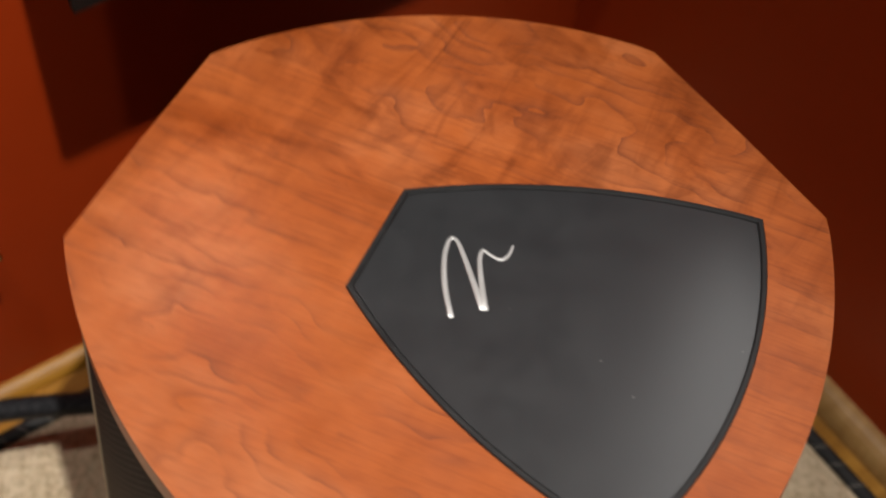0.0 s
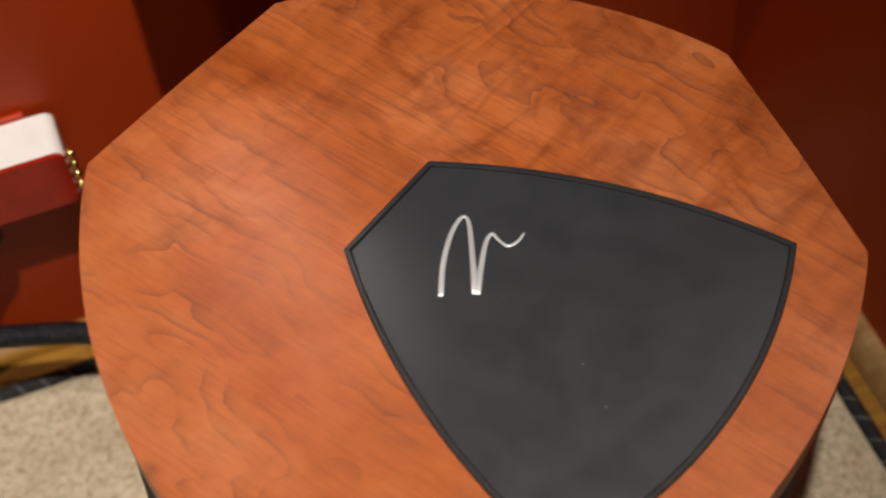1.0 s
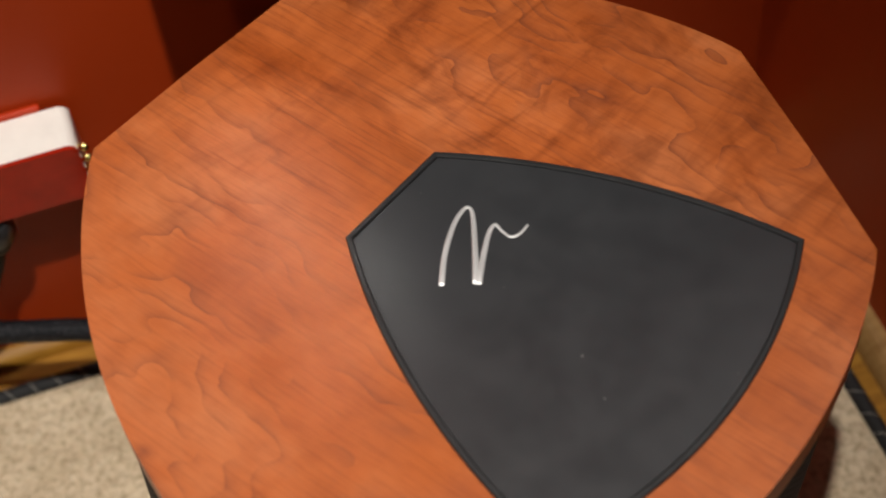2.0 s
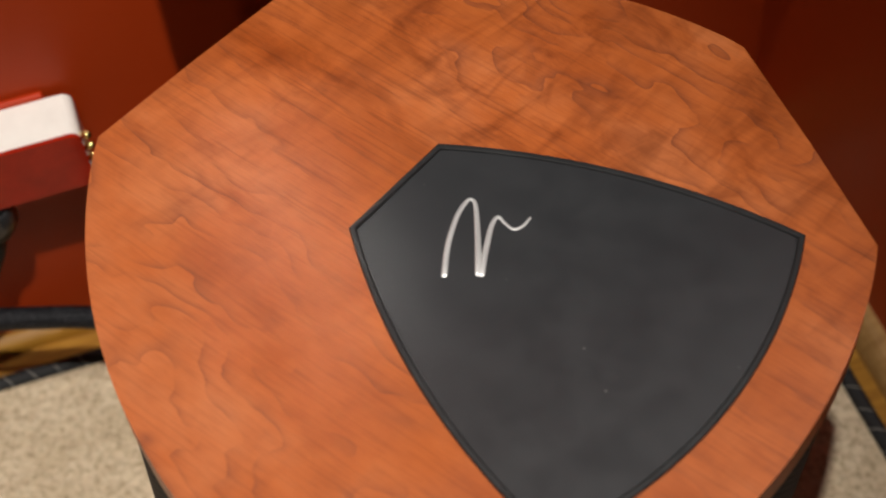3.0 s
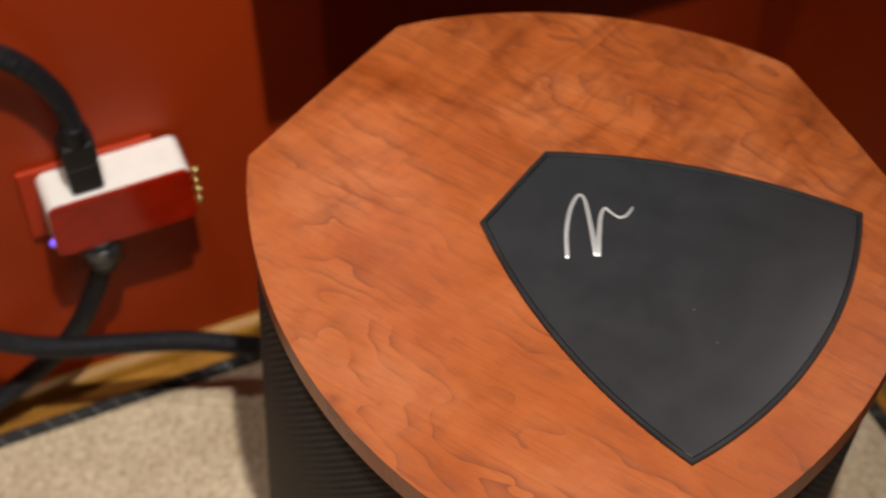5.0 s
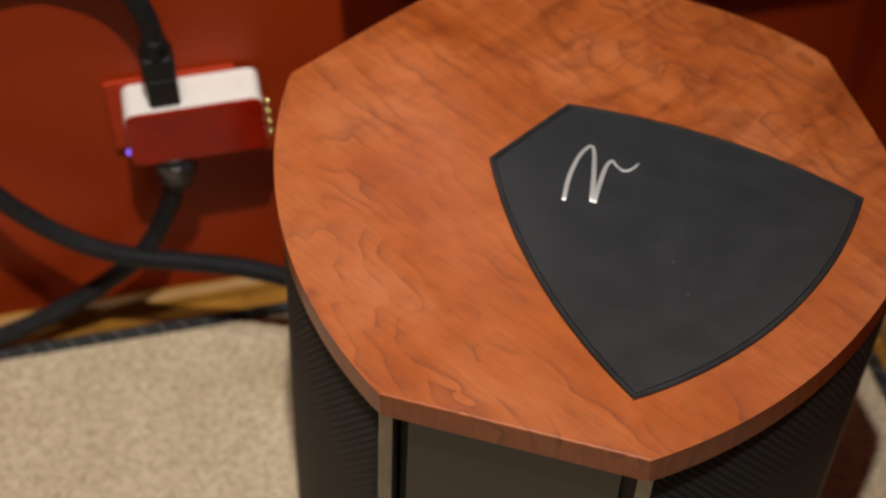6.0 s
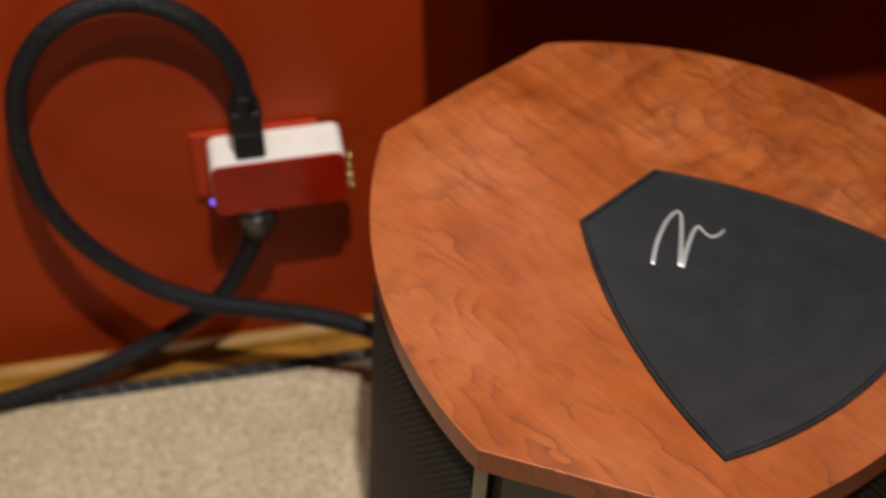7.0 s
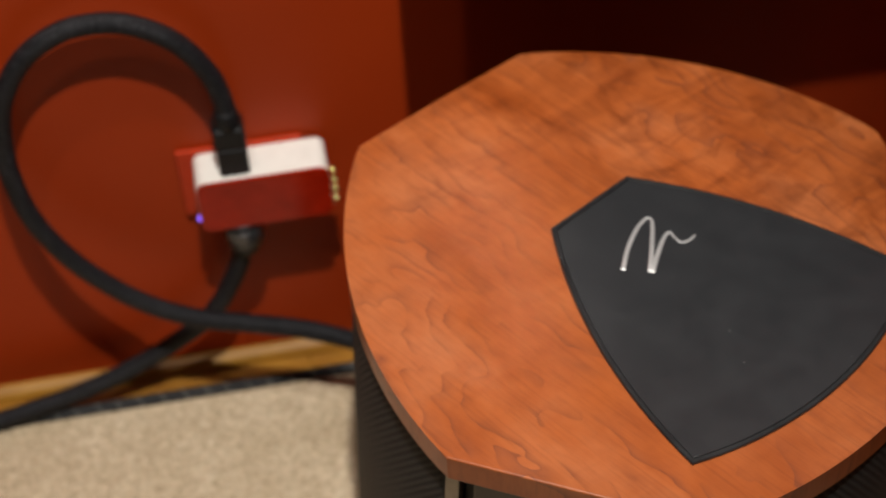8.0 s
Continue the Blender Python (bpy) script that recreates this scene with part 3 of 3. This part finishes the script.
# ---- flat screen hung above the subwoofer: it shades the wall below it, and its polished strips throw light on the veneer ----
SCREEN_U0, SCREEN_U1, SCREEN_Z0, SCREEN_Z1, SCREEN_V = -0.131, 0.280, 0.552, 0.885, 0.115


def wall_screen():
    ob = thing("flat_screen", "black flat screen with polished metal strips hung on the red wall", "screen")
    w, mid = SCREEN_U1 - SCREEN_U0, (SCREEN_U0 + SCREEN_U1) / 2
    part("housing", frame_block(at1, SCREEN_U0 + 0.001, SCREEN_U1 - 0.001, SCREEN_V - 0.045, SCREEN_V - 0.0065, SCREEN_Z0 - 0.017, SCREEN_Z1 - 0.001, 0.004), SOOT, ob, "matt black housing")
    part("lower_lip", frame_block(at1, SCREEN_U0, SCREEN_U1, SCREEN_V - 0.006, SCREEN_V + 0.002, SCREEN_Z0 - 0.0175, SCREEN_Z0 - 0.0008, 0.001), SOOT, ob)
    part("back_box", frame_block(at1, mid - 0.13, mid + 0.13, 0.03, SCREEN_V - 0.046, SCREEN_Z0 + 0.05, SCREEN_Z1 - 0.05, 0.01), SOOT, ob)
    part("wall_bracket", frame_block(at1, mid - 0.06, mid + 0.06, 0.0, 0.03, SCREEN_Z0 + 0.10, SCREEN_Z0 + 0.22, 0.003), GREY_METAL, ob, "grey metal wall bracket")
    inner0, inner1 = SCREEN_U0 + 0.0745, SCREEN_U1 - 0.0745
    part("side_strip", frame_block(at1, SCREEN_U0, inner0 - 0.0005, SCREEN_V - 0.006, SCREEN_V, SCREEN_Z0, SCREEN_Z1, 0.0006), POLISHED, ob, "polished metal side strip")
    part("lower_strip", frame_block(at1, inner0, inner1, SCREEN_V - 0.006, SCREEN_V, SCREEN_Z0, SCREEN_Z0 + 0.012, 0.0006), POLISHED, ob, "polished metal lower strip")
    part("bezel", frame_block(at1, inner1 + 0.0005, SCREEN_U1, SCREEN_V - 0.006, SCREEN_V, SCREEN_Z0, SCREEN_Z1, 0.0006), SOOT, ob)
    part("bezel", frame_block(at1, inner0, inner1, SCREEN_V - 0.006, SCREEN_V, SCREEN_Z1 - 0.012, SCREEN_Z1, 0.0006), SOOT, ob)
    part("display", frame_block(at1, inner0, inner1, SCREEN_V - 0.006, SCREEN_V - 0.003, SCREEN_Z0 + 0.0125, SCREEN_Z1 - 0.0125), SOOT, ob, "dark matt display")


wall_screen()


# ---- socket plate, power filter and cables on the wall ----
plate = part("socket_plate", frame_block(at1, -0.341, -0.226, 0.0, 0.006, 0.208, 0.288, 0.002), RED_PLATE)
tagged(plate, "red socket plate screwed to the red wall", "socket plate")


def wall_pose(u, v, z):
    """x along the wall, y out into the room, z up."""
    m = Matrix((T1, -N1, Vector((0, 0, 1)))).transposed().to_4x4()
    return Matrix.Translation(at1(u, v, z)) @ m


BOX_U, BOX_W, BOX_Z0, BOX_Z1, BOX_V0, BOX_V1 = -0.2665, 0.120, 0.2260, 0.284, 0.0062, 0.0452
power_filter = thing("power_filter", "small ivory power filter box with glossy red front on the socket", "power filter")
mid_v, mid_z = (BOX_V0 + BOX_V1) / 2, (BOX_Z0 + BOX_Z1) / 2
body_m = wall_pose(BOX_U, mid_v, mid_z)
body = part("body", block(body_m, (BOX_W, BOX_V1 - BOX_V0, BOX_Z1 - BOX_Z0), 0.009, 5, lambda c, d: abs(d.y) > abs(d.x) + abs(d.z)), WHITE_BODY, power_filter, "ivory plastic body")
front_m = wall_pose(BOX_U, BOX_V1 + 0.0018, mid_z + 0.0002)
front = part("front_panel", block(front_m, (BOX_W - 0.001, 0.0036, BOX_Z1 - BOX_Z0 - 0.0008), 0.0085, 5, lambda c, d: abs(d.y) > abs(d.x) + abs(d.z)), RED_GLOSS, power_filter, "glossy red lacquered front")
for k in range(4):
    stud_m = wall_pose(BOX_U + BOX_W / 2 - 0.0005, BOX_V1 - 0.001, BOX_Z1 - 0.007 - 0.0120 * k) @ pose(0, 0, 0, 0, 90, 0)
    part("stud", turned(stud_m, [(0.0028, 0), (0.0028, 0.002), (0.0036, 0.0026), (0.0036, 0.0055), (0.0026, 0.0072), (0.0012, 0.0078)], 14), GOLD, power_filter, "gold-plated stud", True)
led_m = wall_pose(BOX_U - BOX_W / 2 - 0.0004, BOX_V1 - 0.004, BOX_Z0 + 0.012) @ pose(0, 0, 0, 0, -90, 0)
part("indicator", turned(led_m, [(0.0028, -0.002), (0.0028, 0.001), (0.0020, 0.0026), (0.0008, 0.0032)], 12), LED, power_filter, "lit violet indicator", True)


def from_table(rows):
    return [at1(u * Q, D1 - w * Q, TOP + z * Q) for u, w, z in rows]


PLUG_U = -0.2890
upper = thing("power_cable", "thick black braided cable looping from box to subwoofer", "cable", "power cables")
part("plug", block(wall_pose(PLUG_U, 0.0295, BOX_Z1 + 0.0150), (0.0270, 0.024, 0.031), 0.003, 3), RUBBER, upper, "square black plug")
part("collar", block(wall_pose(PLUG_U - 0.0003, 0.0295, BOX_Z1 + 0.0430), (0.0285, 0.0250, 0.023), 0.004, 3), RUBBER, upper)
part("boot", turned(wall_pose(PLUG_U, 0.0295, BOX_Z1 + 0.052), [(0.0125, 0), (0.0122, 0.006), (0.0110, 0.013), (0.0096, 0.018)], 20), RUBBER, upper, "", True)
loop = [(-1.230, 1.298, -0.47), (-1.224, 1.300, -0.37), (-1.252, 1.315, -0.19), (-1.348, 1.325, -0.015), (-1.476, 1.325, 0.090), (-1.597, 1.325, 0.130), (-1.745, 1.320, 0.120), (-1.895, 1.315, 0.027), (-2.004, 1.305, -0.145), (-2.044, 1.295, -0.350), (-2.041, 1.275, -0.530), (-1.999, 1.250, -0.720), (-1.884, 1.225, -0.945), (-1.694, 1.20, -1.162), (-1.483, 1.165, -1.280), (-1.264, 1.12, -1.318), (-1.042, 1.07, -1.355), (-0.845, 1.01, -1.410), (-0.66, 0.94, -1.46), (-0.50, 0.84, -1.48)]
part("cord", tube(spline(from_table(loop), 8), 0.0092, 18), BRAID, upper, "black braided cord", True)
lower = thing("power_cable", "thick black braided cable running from box along the floor", "cable", "power cables")
part("plug", turned(wall_pose(PLUG_U - 0.002, 0.034, BOX_Z0 + 0.001) @ pose(0, 0, 0, 180, 0, 0), [(0.0165, 0), (0.0180, 0.003), (0.0180, 0.016), (0.0165, 0.026), (0.0140, 0.038), (0.0096, 0.046)], 22), RUBBER, lower, "round black plug", True)
# added grey sleeve: stands for the highlight on the glossy black plug
part("gloss_sleeve", turned(wall_pose(PLUG_U - 0.002, 0.034, BOX_Z0 - 0.0065) @ pose(0, 0, 0, 180, 0, 0), [(0.0181, 0), (0.0187, 0.001), (0.0187, 0.0215), (0.0175, 0.0225)], 22), GREY_METAL, lower, "grey metallic sleeve standing for the plug's highlight", True)
drop = [(-1.252, 1.285, -0.98), (-1.268, 1.285, -1.10), (-1.307, 1.29, -1.20), (-1.388, 1.29, -1.352), (-1.494, 1.295, -1.478), (-1.746, 1.29, -1.640), (-1.997, 1.27, -1.735), (-2.240, 1.24, -1.775), (-2.49, 1.20, -1.79), (-2.80, 1.15, -1.793), (-3.2, 1.12, -1.793)]
part("cord", tube(spline(from_table(drop), 8), 0.0092, 18), BRAID, lower, "black braided cord", True)

# ---- ceiling downlights, above the picture ----
for x, y in (KEY[:2], (-0.34, -0.40)):
    fitting = thing("downlight", "round white recessed downlight in the ceiling", "downlight", "ceiling downlights")
    part("ring", turned(pose(x, y, CEIL - 0.006), [(0.055, 0.006), (0.056, 0.002), (0.050, 0.0)], 28), CEILING_PAINT, fitting)
    part("lens", turned(pose(x, y, CEIL - 0.009), [(0.036, 0.004), (0.036, 0.002), (0.030, 0.0)], 24), GLOW, fitting, "glowing lamp glass")

# ---- light out of view, added to give the glare in the satin panel ----
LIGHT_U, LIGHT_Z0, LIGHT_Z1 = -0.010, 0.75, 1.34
glare_light = thing("glare_light", "unseen upright white light assumed from the glare in the panel", "wall light")
part("back_plate", frame_block(at2, LIGHT_U - 0.066, LIGHT_U + 0.066, 0.0, 0.016, LIGHT_Z0 - 0.01, LIGHT_Z1 + 0.01, 0.003), CEILING_PAINT, glare_light, "white back plate")
part("diffuser", frame_block(at2, LIGHT_U - 0.060, LIGHT_U + 0.060, 0.0165, 0.046, LIGHT_Z0, LIGHT_Z1, 0.010), LIGHT_GLOW, glare_light, "glowing frosted cover", True)
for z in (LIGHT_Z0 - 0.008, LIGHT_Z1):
    part("end_cap", frame_block(at2, LIGHT_U - 0.062, LIGHT_U + 0.062, 0.0165, 0.048, z, z + 0.008, 0.002), CEILING_PAINT, glare_light)

# ---- oak boards along the walls, last ----
def boards(at, start, sign):
    bm = frame_block(at, 0.0015, 0.6085, 0.0008, 0.0562, FLOOR - 0.0038, FLOOR, 0.0008)
    bmesh.ops.transform(bm, matrix=Matrix.Translation(-at(0, 0, 0)), verts=bm.verts[:])
    first = part("floor_board", bm, OAK, floor)
    for row in range(3):
        for k in range(4):
            ob = first if row == 0 and k == 0 else new("floor_board", first.data)
            ob.parent = floor
            ob.location = at(start + sign * 0.61 * k - 0.2 * row * sign - (0.61 if sign < 0 else 0), 0.057 * row, 0)


boards(at1, U1, -1)
boards(at2, U2, 1)
